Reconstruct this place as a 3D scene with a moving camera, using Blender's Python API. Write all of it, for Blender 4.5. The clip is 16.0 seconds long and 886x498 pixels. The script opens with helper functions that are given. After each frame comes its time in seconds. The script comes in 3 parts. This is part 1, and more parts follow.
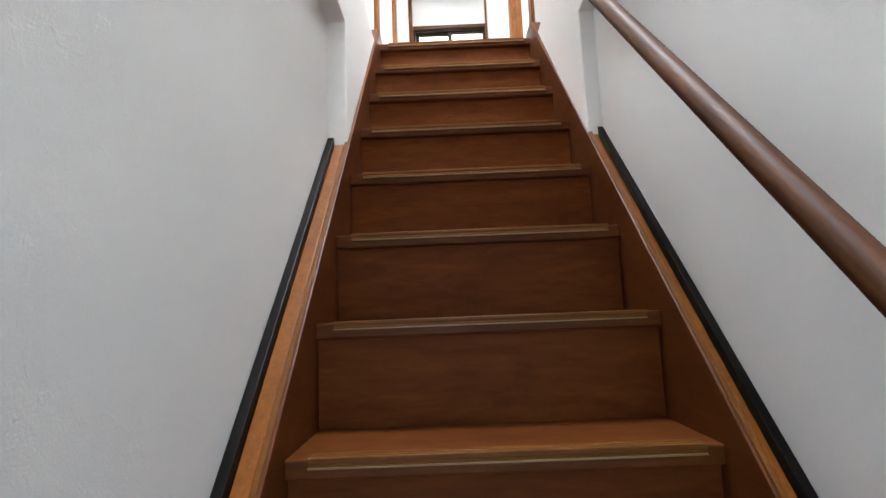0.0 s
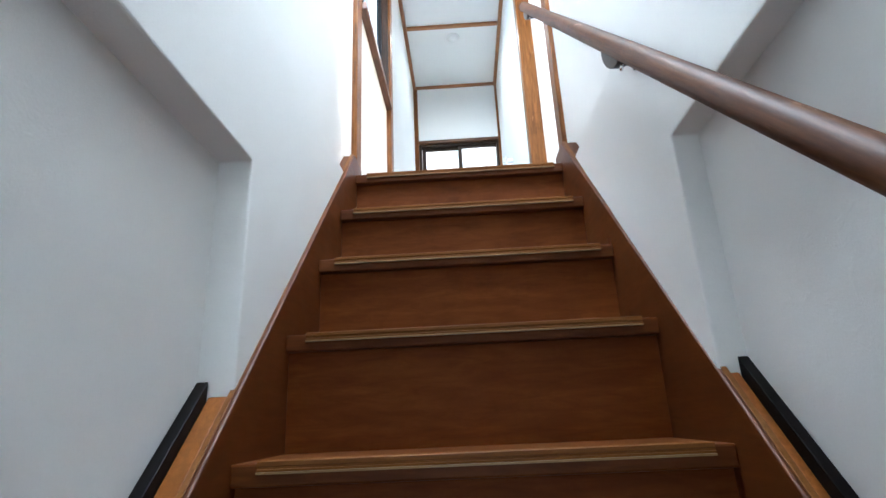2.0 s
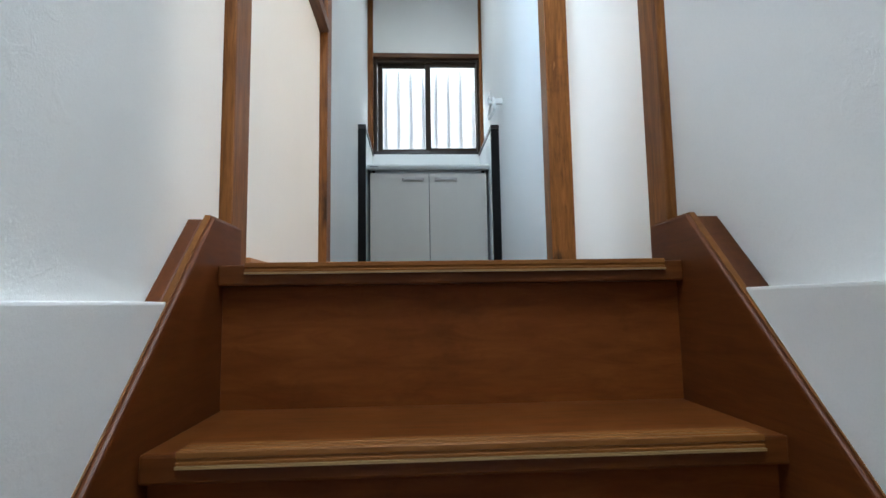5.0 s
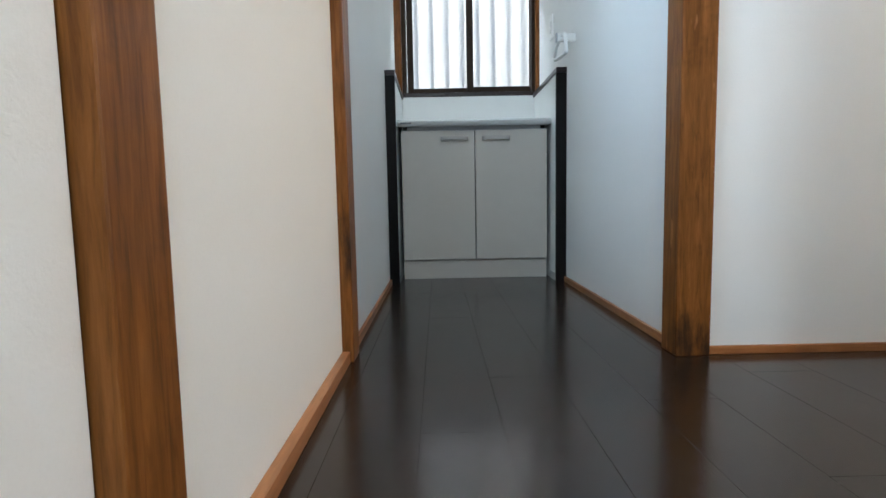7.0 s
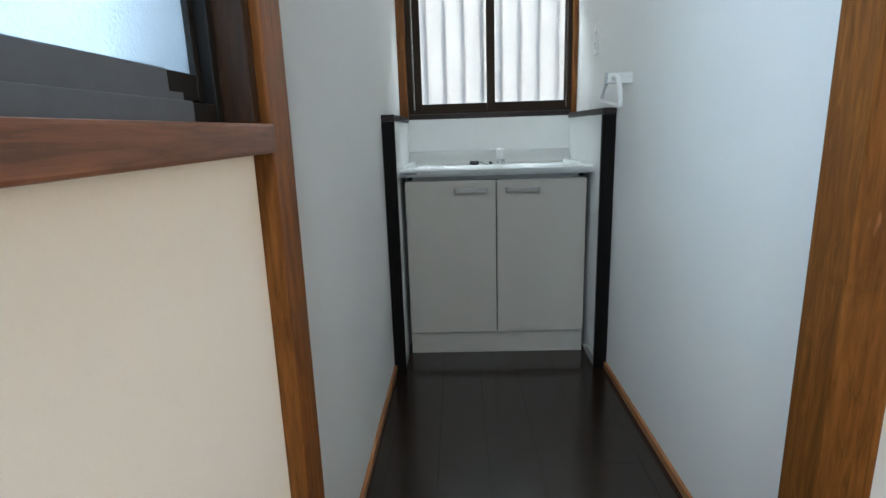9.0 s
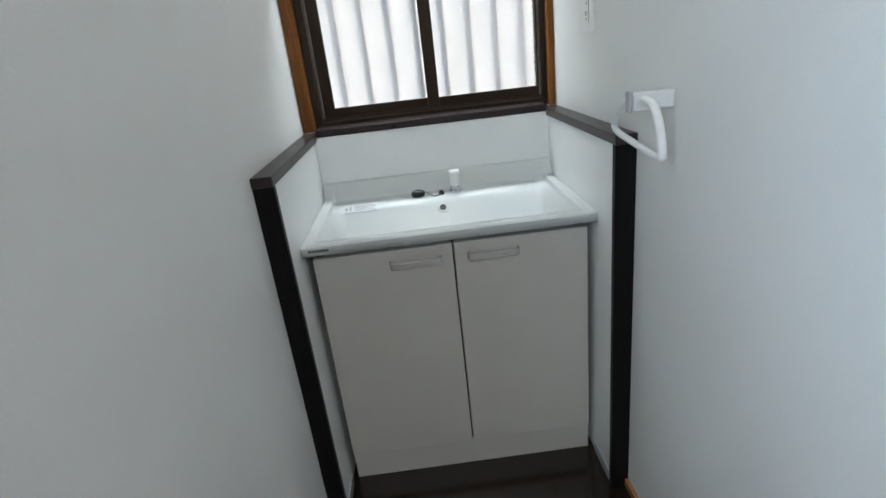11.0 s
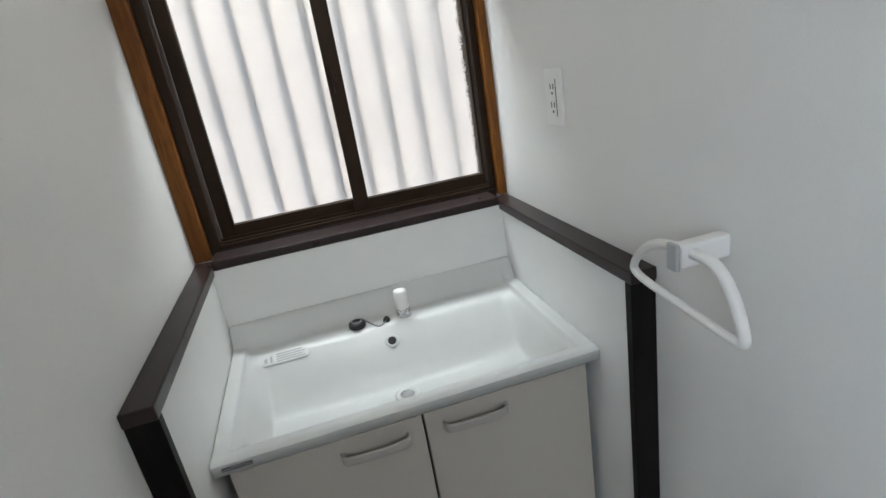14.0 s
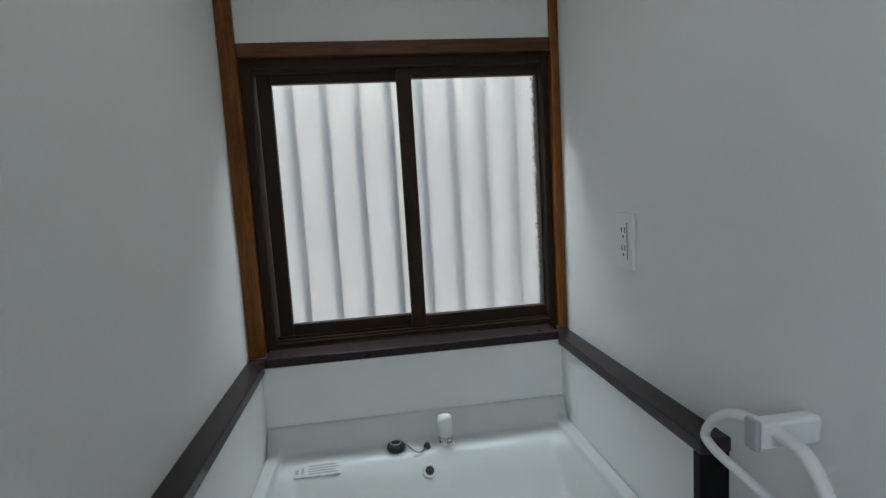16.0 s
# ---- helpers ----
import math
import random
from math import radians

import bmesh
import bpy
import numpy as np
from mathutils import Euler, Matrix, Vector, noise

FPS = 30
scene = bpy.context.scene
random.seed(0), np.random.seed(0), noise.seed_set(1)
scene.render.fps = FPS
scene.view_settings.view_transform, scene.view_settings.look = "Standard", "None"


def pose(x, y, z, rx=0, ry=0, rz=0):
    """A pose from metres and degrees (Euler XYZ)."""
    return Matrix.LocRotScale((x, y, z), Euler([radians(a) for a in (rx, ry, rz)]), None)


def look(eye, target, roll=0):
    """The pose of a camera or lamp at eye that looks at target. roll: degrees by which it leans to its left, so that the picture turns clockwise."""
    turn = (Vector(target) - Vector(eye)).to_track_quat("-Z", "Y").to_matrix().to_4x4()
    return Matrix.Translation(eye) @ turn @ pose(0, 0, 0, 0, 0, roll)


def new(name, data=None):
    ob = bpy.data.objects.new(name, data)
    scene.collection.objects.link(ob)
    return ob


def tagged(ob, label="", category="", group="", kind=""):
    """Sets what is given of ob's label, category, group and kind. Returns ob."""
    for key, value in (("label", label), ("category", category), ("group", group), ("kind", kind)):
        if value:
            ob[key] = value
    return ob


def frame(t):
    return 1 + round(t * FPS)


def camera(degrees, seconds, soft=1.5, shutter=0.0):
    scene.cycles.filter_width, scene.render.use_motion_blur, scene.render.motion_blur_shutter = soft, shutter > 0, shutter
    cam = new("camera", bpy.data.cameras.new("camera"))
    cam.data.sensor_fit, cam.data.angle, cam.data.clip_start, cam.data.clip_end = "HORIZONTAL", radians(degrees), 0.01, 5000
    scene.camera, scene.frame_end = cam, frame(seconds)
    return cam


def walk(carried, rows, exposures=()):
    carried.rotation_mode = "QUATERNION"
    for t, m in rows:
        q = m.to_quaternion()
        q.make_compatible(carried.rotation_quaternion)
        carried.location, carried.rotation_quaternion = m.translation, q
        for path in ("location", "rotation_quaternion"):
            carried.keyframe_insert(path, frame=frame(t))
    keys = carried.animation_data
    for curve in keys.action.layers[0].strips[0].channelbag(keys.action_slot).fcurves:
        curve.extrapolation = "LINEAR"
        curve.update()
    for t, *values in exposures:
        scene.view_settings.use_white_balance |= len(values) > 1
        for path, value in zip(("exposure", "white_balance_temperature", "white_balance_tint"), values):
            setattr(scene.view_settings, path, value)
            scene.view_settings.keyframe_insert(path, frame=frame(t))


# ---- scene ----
cam = camera(80.6, 16.0)
PATH = [
    (0, (-0.113, -2.479, -1.37), (-0.128, -0.495, -1.117), -2.3),
    (0.5, (-0.074, -2.237, -1.295), (-0.116, -0.256, -1.027), -1.4),
    (1, (-0.091, -2.049, -1.169), (-0.201, -0.118, -0.66), -1.5),
    (1.5, (-0.09, -1.881, -0.993), (-0.163, 0.022, -0.384), -1.7),
    (2, (-0.043, -1.723, -0.867), (-0.105, 0.177, -0.246), -2.6),
    (2.5, (-0.057, -1.584, -0.746), (-0.174, 0.339, -0.208), -3.7),
    (3, (-0.09, -1.452, -0.591), (-0.118, 0.512, -0.215), -2.6),
    (3.5, (-0.083, -1.294, -0.509), (-0.044, 0.689, -0.246), -1.7),
    (4, (-0.117, -1.158, -0.364), (-0.136, 0.832, -0.16), -2.0),
    (4.5, (-0.153, -1.01, -0.185), (-0.126, 0.979, 0.022), -1.6),
    (5, (-0.098, -0.843, -0.065), (0.013, 1.144, 0.14), -0.9),
    (5.2, (-0.101, -0.785, 0.015), (-0.012, 1.206, 0.182), -0.6),
    (7.3, (-0.194, -0.183, 0.512), (-0.18, 1.805, 0.289), -1.1),
    (7.5, (-0.182, -0.129, 0.595), (-0.096, 1.853, 0.345), -0.5),
    (8, (-0.111, 0.018, 0.686), (0.033, 1.986, 0.357), 0.2),
    (8.5, (-0.128, 0.119, 0.831), (-0.163, 2.077, 0.428), -1.2),
    (9, (-0.149, 0.289, 0.97), (-0.216, 2.238, 0.524), -1.8),
    (9.2, (-0.148, 0.344, 1.039), (-0.187, 2.294, 0.596), -1.8),
    (11.3, (-0.049, 1.291, 1.286), (0.036, 3.124, 0.49), -7.7),
    (11.5, (-0.044, 1.392, 1.318), (0.073, 3.197, 0.466), -8.4),
    (12, (-0.051, 1.518, 1.373), (0.174, 3.251, 0.401), -10.5),
    (12.5, (-0.081, 1.568, 1.398), (0.291, 3.223, 0.339), -12.2),
    (13, (-0.092, 1.569, 1.397), (0.344, 3.186, 0.303), -13.0),
    (13.5, (-0.093, 1.563, 1.391), (0.366, 3.24, 0.403), -12.2),
    (14, (-0.098, 1.557, 1.418), (0.318, 3.395, 0.749), -9.5),
    (14.5, (-0.085, 1.559, 1.445), (0.247, 3.514, 1.189), -6.0),
    (15, (-0.09, 1.562, 1.458), (0.179, 3.543, 1.492), -3.0),
    (15.5, (-0.091, 1.57, 1.457), (0.181, 3.551, 1.49), -2.4),
    (16, (-0.096, 1.573, 1.438), (0.173, 3.542, 1.214), -3.4),
]
SKY, SUN, DOWN = 0.08, 0.55, 2.0
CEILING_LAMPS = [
    # unseen lamp, assumed from overhead shadows and added to light the stairs
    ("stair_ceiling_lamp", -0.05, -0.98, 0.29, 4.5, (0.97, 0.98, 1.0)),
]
LAMPS = [
    # added warm fill for the lobby; its real source is out of sight
    ("lobby_window_light", (2.27, 0.85, 1.2), (-0.2, 0.72, 1.1), 0.32, 1.55, 1.6, (1.0, 0.66, 0.36)),
    # added fill from behind the stair foot; no door or window known there
    ("entrance_light", (-0.03, -4.36, -1.72), (-0.03, -3.0, -1.72), 0.76, 2.0, 0.3, (1.0, 0.86, 0.68)),
    ("left_window_light", (-0.70, 0.46, 1.60), (0.435, 1.75, 1.2), 0.62, 0.62, 1.05, (0.76, 0.89, 1.0)),
    ("end_window_sky_light", (0.0, 3.17, 2.06), (0.0, 2.25, 1.25), 0.95, 0.24, 4.0, (0.97, 1.0, 0.98)),
]
EXPOSURES = [(0.0, 4.15, 5900, 9), (0.5, 4.2, 5400, 6), (1.0, 4.2, 5150, 2), (2.0, 3.82, 5200, 3), (2.5, 3.8, 5350, 5), (3.0, 3.76, 5650, 8), (3.5, 3.7, 5600, 7), (4.2, 3.45, 5300, 2), (5.0, 2.85, 5300, 2), (7.5, 2.45, 5500, 2), (8.0, 2.25, 5600, 3), (9.0, 2.4, 5550, 1), (11.5, 2.42, 5850, 6), (13.0, 2.38, 6100, 8), (14.0, 2.25, 6050, 8), (14.5, 2.1, 6100, 5), (15.0, 1.7, 6250, 6), (15.5, 1.6, 5850, 4), (16.0, 1.58, 5650, 3)]
walk(cam, [(t, look(e, g, r)) for t, e, g, r in PATH], EXPOSURES)

# ---- world and light ----
SUN_EL, SUN_AZ = 40, 38
world = bpy.data.worlds.new("sky")
scene.world = world
world.use_nodes = True
wt = world.node_tree
sky = wt.nodes.new("ShaderNodeTexSky")
sky.sky_type = "NISHITA"
sky.sun_disc = False
sky.sun_elevation = radians(SUN_EL)
sky.sun_rotation = radians(SUN_AZ)
sky.dust_density = 3.0
wt.links.new(sky.outputs[0], wt.nodes["Background"].inputs[0])
wt.nodes["Background"].inputs[1].default_value = SKY

sun = new("sun", bpy.data.lights.new("sun", "SUN"))
sun.data.energy, sun.data.angle, sun.data.color = SUN, radians(0.6), (1.0, 0.95, 0.88)
sun.matrix_world = look((0, 0, 0), (-math.sin(radians(SUN_AZ)) * math.cos(radians(SUN_EL)),
                                    -math.cos(radians(SUN_AZ)) * math.cos(radians(SUN_EL)), -math.sin(radians(SUN_EL))))


def area(name, eye, target, w, h, watts, colour):
    lamp = new(name, bpy.data.lights.new(name, "AREA"))
    lamp.data.shape, lamp.data.size, lamp.data.size_y = "RECTANGLE", w, h
    lamp.data.energy, lamp.data.color = watts, colour
    lamp.matrix_world = look(eye, target)
    return lamp


def added_ceiling_lamp(name, x, y, size, watts, colour):
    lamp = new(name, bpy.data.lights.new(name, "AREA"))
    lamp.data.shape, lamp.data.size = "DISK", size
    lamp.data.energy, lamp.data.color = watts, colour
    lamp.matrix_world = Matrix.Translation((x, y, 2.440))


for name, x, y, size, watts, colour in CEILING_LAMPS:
    added_ceiling_lamp(name, x, y, size, watts, colour)
down = new("corridor_downlight", bpy.data.lights.new("corridor_downlight", "SPOT"))
down.data.spot_size, down.data.spot_blend, down.data.shadow_soft_size = radians(150), 0.9, 0.03
down.data.energy, down.data.color = DOWN, (1.0, 0.94, 0.84)
down.matrix_world = Matrix.Translation((0.005, 2.24, 2.440))
for name, eye, target, w, h, watts, colour in LAMPS:
    area(name, eye, target, w, h, watts, colour)
bpy.data.lights["end_window_sky_light"].spread = radians(125)
bpy.data.lights["lobby_window_light"].spread = radians(105)
bpy.data.lights["left_window_light"].spread = radians(105)

# ---- materials ----


def material(name, rough=0.5, metal=0.0):
    m = bpy.data.materials.new(name)
    m.use_nodes = True
    p = m.node_tree.nodes["Principled BSDF"]
    p.inputs["Roughness"].default_value = rough
    p.inputs["Metallic"].default_value = metal
    return m, m.node_tree, p


def coords(nt, scale):
    tc = nt.nodes.new("ShaderNodeTexCoord")
    mp = nt.nodes.new("ShaderNodeMapping")
    mp.inputs["Scale"].default_value = scale
    nt.links.new(tc.outputs["Object"], mp.inputs[0])
    return mp.outputs[0]


def noise_tex(nt, vec, scale, detail=6, rough=0.6, distort=0.0):
    n = nt.nodes.new("ShaderNodeTexNoise")
    n.inputs["Scale"].default_value = scale
    n.inputs["Detail"].default_value = detail
    n.inputs["Roughness"].default_value = rough
    n.inputs["Distortion"].default_value = distort
    nt.links.new(vec, n.inputs["Vector"])
    return n.outputs["Fac"]


def ramp(nt, fac, stops):
    r = nt.nodes.new("ShaderNodeValToRGB")
    while len(r.color_ramp.elements) < len(stops):
        r.color_ramp.elements.new(0.5)
    for e, (pos, col) in zip(r.color_ramp.elements, stops):
        e.position, e.color = pos, (*col, 1)
    nt.links.new(fac, r.inputs[0])
    return r.outputs[0]


def blend(nt, a, b, fac, mode="MIX"):
    x = nt.nodes.new("ShaderNodeMix")
    x.data_type, x.blend_type = "RGBA", mode
    for sock, v in ((x.inputs[0], fac), (x.inputs[6], a), (x.inputs[7], b)):
        if isinstance(v, (int, float)):
            sock.default_value = v
        elif isinstance(v, tuple):
            sock.default_value = (*v, 1)
        else:
            nt.links.new(v, sock)
    return x.outputs[2]


def bump(nt, p, height, strength, dist):
    b = nt.nodes.new("ShaderNodeBump")
    b.inputs["Strength"].default_value = strength
    b.inputs["Distance"].default_value = dist
    nt.links.new(height, b.inputs["Height"])
    nt.links.new(b.outputs[0], p.inputs["Normal"])


def rough_range(nt, p, fac, lo, hi):
    r = nt.nodes.new("ShaderNodeMapRange")
    r.inputs["To Min"].default_value, r.inputs["To Max"].default_value = lo, hi
    nt.links.new(fac, r.inputs[0])
    nt.links.new(r.outputs[0], p.inputs["Roughness"])


def wood(name, dark, mid, light, grain, rough=0.35, stretch=14, wear=0.3, vary=0.25, coat=0.0, gloss=0.5, swirl=1.2, nicks=0.0, stains=(), relief=0.07):
    """Wood with its grain along one axis (0 x, 1 y, 2 z)."""
    m, nt, p = material(name, rough)
    sc = [stretch] * 3
    sc[grain] = 1.0
    v = coords(nt, sc)
    fine = noise_tex(nt, v, 9.0, 8, 0.65, 0.6)
    band = noise_tex(nt, v, 1.6, 3, 0.5, swirl)
    col = ramp(nt, fine, ((0.25, dark), (0.52, mid), (0.8, light)))
    col = blend(nt, col, dark, ramp(nt, band, ((0.42, (0, 0, 0)), (0.75, (0.6, 0.6, 0.6)))))
    big = noise_tex(nt, coords(nt, (3, 3, 3)), 2.2, 6, 0.7)
    col = blend(nt, col, tuple(c * 0.45 for c in dark), ramp(nt, big, ((0.56, (0, 0, 0)), (0.85, (wear * 2, wear * 2, wear * 2)))))
    if nicks:
        long_sc = [38.0] * 3
        long_sc[grain] = 9.0
        chip = noise_tex(nt, coords(nt, long_sc), 1.0, 2, 0.5)
        col = blend(nt, col, tuple(min(1.0, c * 1.7 + 0.06) for c in light), ramp(nt, chip, ((0.71, (0, 0, 0)), (0.76, (nicks, nicks, nicks)))))
        knot_sc = [9.0] * 3
        knot_sc[grain] = 2.2
        knot = noise_tex(nt, coords(nt, knot_sc), 1.0, 6, 0.7, 0.8)
        col = blend(nt, col, tuple(c * 0.3 for c in dark), ramp(nt, knot, ((0.60, (0, 0, 0)), (0.74, (0.75, 0.75, 0.75)))))
    for centre, reach in stains:
        d = nt.nodes.new("ShaderNodeVectorMath")
        d.operation = "DISTANCE"
        nt.links.new(coords(nt, (1, 1, 0.35)), d.inputs[0])
        d.inputs[1].default_value = (centre[0], centre[1], centre[2] * 0.35)
        rag = nt.nodes.new("ShaderNodeMath")
        rag.operation = "MULTIPLY_ADD"
        rag.inputs[1].default_value = reach * 2.2
        nt.links.new(noise_tex(nt, coords(nt, (30, 30, 9)), 1.0, 6, 0.7), rag.inputs[0])
        nt.links.new(d.outputs["Value"], rag.inputs[2])
        col = blend(nt, col, (0.012, 0.008, 0.006), ramp(nt, rag.outputs[0], ((reach * 1.2, (0.85, 0.85, 0.85)), (reach * 1.9, (0, 0, 0)))))
    oi = nt.nodes.new("ShaderNodeObjectInfo")
    tint = ramp(nt, oi.outputs["Random"], ((0.0, (1 - vary,) * 3), (1.0, (1 + vary * 0.6,) * 3)))
    col = blend(nt, col, tint, 1.0, "MULTIPLY")
    nt.links.new(col, p.inputs["Base Color"])
    rough_range(nt, p, noise_tex(nt, coords(nt, (5, 5, 5)), 3.0), rough - 0.05, rough + 0.09)
    bump(nt, p, fine, relief, 0.0015)
    p.inputs["Coat Weight"].default_value = coat
    p.inputs["Specular IOR Level"].default_value = gloss
    return m


def plaster(name, colour, grit=260, strength=0.28):
    m, nt, p = material(name, 0.78)
    base = noise_tex(nt, coords(nt, (1, 1, 1)), 1.3, 5, 0.6)
    fine = noise_tex(nt, coords(nt, (1, 1, 1)), grit, 5, 0.7)
    mid = noise_tex(nt, coords(nt, (1, 1, 1)), 34, 5, 0.6)
    col = ramp(nt, base, ((0.3, tuple(c * 0.955 for c in colour)), (0.7, colour)))
    col = blend(nt, col, tuple(c * 0.9 for c in colour), ramp(nt, fine, ((0.5, (0, 0, 0)), (0.75, (0.5, 0.5, 0.5)))))
    nt.links.new(col, p.inputs["Base Color"])
    h = nt.nodes.new("ShaderNodeMath")
    h.operation = "MULTIPLY_ADD"
    h.inputs[1].default_value = 1.0
    nt.links.new(mid, h.inputs[0])
    nt.links.new(fine, h.inputs[2])
    flake = noise_tex(nt, coords(nt, (1, 1, 1)), 26, 4, 0.55, 0.8)
    raised = nt.nodes.new("ShaderNodeMapRange")
    raised.interpolation_type = "SMOOTHSTEP"
    for i, v in enumerate((0.58, 0.68, 0.0, 0.4)):
        raised.inputs[i + 1].default_value = v
    nt.links.new(flake, raised.inputs[0])
    both = nt.nodes.new("ShaderNodeMath")
    nt.links.new(h.outputs[0], both.inputs[0])
    nt.links.new(raised.outputs[0], both.inputs[1])
    bump(nt, p, both.outputs[0], strength, 0.0016)
    return m


def plain(name, colour, rough, metal=0.0, spots=0.08, scale=20, relief=0.05, gloss=0.5):
    m, nt, p = material(name, rough, metal)
    p.inputs["Specular IOR Level"].default_value = gloss
    n = noise_tex(nt, coords(nt, (1, 1, 1)), scale, 6, 0.65)
    col = ramp(nt, n, ((0.3, tuple(c * (1 - spots) for c in colour)), (0.7, tuple(min(1, c * (1 + spots * 0.4)) for c in colour))))
    nt.links.new(col, p.inputs["Base Color"])
    rough_range(nt, p, n, max(0.02, rough - 0.06), rough + 0.08)
    bump(nt, p, noise_tex(nt, coords(nt, (1, 1, 1)), scale * 12), relief, 0.0008)
    return m


def pebbled_glass(name, rough, cell, strength, through_share, milky=0.45, grain=0.0):
    m, nt, p = material(name, rough)
    p.inputs["Base Color"].default_value = (0.97, 0.98, 1.0, 1)
    p.inputs["Transmission Weight"].default_value = 1.0
    p.inputs["IOR"].default_value = 1.25
    v = nt.nodes.new("ShaderNodeTexVoronoi")
    v.feature = "SMOOTH_F1"
    v.inputs["Scale"].default_value = cell
    nt.links.new(coords(nt, (1, 1, 1)), v.inputs["Vector"])
    bump(nt, p, v.outputs["Distance"], strength, 0.004)
    tl = nt.nodes.new("ShaderNodeBsdfTranslucent")
    tl.inputs[0].default_value = (0.97, 0.98, 1.0, 1)
    tp = nt.nodes.new("ShaderNodeBsdfTransparent")
    m1, m2 = nt.nodes.new("ShaderNodeMixShader"), nt.nodes.new("ShaderNodeMixShader")
    m1.inputs[0].default_value, m2.inputs[0].default_value = milky, through_share
    if grain:
        share = nt.nodes.new("ShaderNodeMapRange")
        for i, v in enumerate((0.42, 0.58, through_share - grain, through_share + grain)):
            share.inputs[i + 1].default_value = v
        nt.links.new(noise_tex(nt, coords(nt, (1, 1, 1)), cell, 2, 0.5), share.inputs[0])
        nt.links.new(share.outputs[0], m2.inputs[0])
    nt.links.new(p.outputs[0], m1.inputs[1])
    nt.links.new(tl.outputs[0], m1.inputs[2])
    nt.links.new(m1.outputs[0], m2.inputs[1])
    nt.links.new(tp.outputs[0], m2.inputs[2])
    nt.links.new(m2.outputs[0], nt.nodes["Material Output"].inputs[0])
    return m


def translucent_sheet(name):
    m, nt, p = material(name, 0.6)
    tr = nt.nodes.new("ShaderNodeBsdfTranslucent")
    tr.inputs[0].default_value = (0.74, 0.71, 0.665, 1)
    mx = nt.nodes.new("ShaderNodeMixShader")
    mx.inputs[0].default_value = 0.72
    n = noise_tex(nt, coords(nt, (1, 1, 0.35)), 3.0, 6, 0.65)
    nt.links.new(ramp(nt, n, ((0.3, (0.74, 0.71, 0.66)), (0.7, (0.83, 0.83, 0.82)))), p.inputs["Base Color"])
    nt.links.new(p.outputs[0], mx.inputs[1])
    nt.links.new(tr.outputs[0], mx.inputs[2])
    nt.links.new(mx.outputs[0], nt.nodes["Material Output"].inputs[0])
    return m


M_WALL = plaster("wallpaper", (0.80, 0.79, 0.765))
M_CEIL = plaster("ceiling_board", (0.82, 0.81, 0.79), 120, 0.15)
M_STAIR = wood("stair_wood", (0.060, 0.015, 0.0023), (0.104, 0.030, 0.0047), (0.148, 0.045, 0.008), 0, 0.45, 8, 0.25, 0.12, 0, 0.14, 2.0)
M_RISER = wood("riser_veneer", (0.086, 0.020, 0.0033), (0.132, 0.036, 0.0063), (0.175, 0.053, 0.010), 0, 0.5, 5, 0.3, 0.18, 0, 0.08, 3.0)
M_STRING = wood("stringer_wood", (0.072, 0.019, 0.0032), (0.110, 0.0305, 0.0054), (0.15, 0.0445, 0.0085), 1, 0.42, 9, 0.2, 0.1, 0, 0.2)
M_LEDGE = wood("ledge_wood", (0.17, 0.052, 0.007), (0.25, 0.082, 0.011), (0.33, 0.118, 0.020), 1, 0.45, 12, 0.2, 0.1, 0, 0.2)
M_NOSE = wood("nosing_wood", (0.125, 0.046, 0.010), (0.165, 0.064, 0.014), (0.205, 0.085, 0.020), 0, 0.42, 8, 0.15, 0.1, 0, 0.1)
M_INLAY = plain("nosing_edge", (0.25, 0.15, 0.055), 0.4)
M_RAIL = wood("rail_wood", (0.038, 0.012, 0.004), (0.095, 0.031, 0.008), (0.16, 0.060, 0.018), 1, 0.52, 16, 0.6, 0.05, 0.0, 0.28, 1.8, 0.5)
M_POST = wood("post_wood", (0.09, 0.029, 0.005), (0.215, 0.079, 0.015), (0.32, 0.133, 0.030), 2, 0.4, 12, 0.4, 0.14, 0.0, 0.2, 1.8, 0.3,
              (((0.425, 1.030, 0.02), 0.055), ((-0.411, 1.036, 0.30), 0.045), ((0.49, 1.030, 0.0), 0.04)))
M_SILL = wood("sill_wood", (0.045, 0.018, 0.008), (0.15, 0.06, 0.026), (0.24, 0.105, 0.05), 1, 0.4, 14, 0.5, 0.1, 0.1, 0.5, 1.2, 0.4)
M_JAMB = wood("dark_stained_jamb", (0.012, 0.006, 0.003), (0.036, 0.016, 0.007), (0.08, 0.036, 0.016), 2, 0.5, 12, 0.5, 0.1, 0.0, 0.15, 2.0, 0.2)
M_TRIMX = wood("trim_wood_across", (0.2, 0.07, 0.015), (0.34, 0.13, 0.035), (0.44, 0.19, 0.055), 0, 0.36, 14, 0.3, 0.1, 0.2)
M_LINTEL = wood("dark_lintel_wood", (0.045, 0.016, 0.004), (0.115, 0.043, 0.010), (0.18, 0.074, 0.019), 0, 0.4, 14, 0.3, 0.1, 0.0, 0.35)
M_TRIMY = wood("trim_wood_along", (0.22, 0.085, 0.025), (0.36, 0.15, 0.05), (0.46, 0.21, 0.075), 1, 0.4, 14, 0.25, 0.1, 0.1)
M_DARK = wood("dark_painted_trim", (0.024, 0.0155, 0.015), (0.031, 0.0205, 0.0195), (0.039, 0.0265, 0.025), 1, 0.28, 14, 0.1, 0.08, gloss=0.3, relief=0.004)
M_BLACK = wood("black_painted_trim", (0.005, 0.004, 0.004), (0.008, 0.0065, 0.006), (0.013, 0.010, 0.009), 2, 0.42, 14, 0.1, 0.08, 0, 0.12)
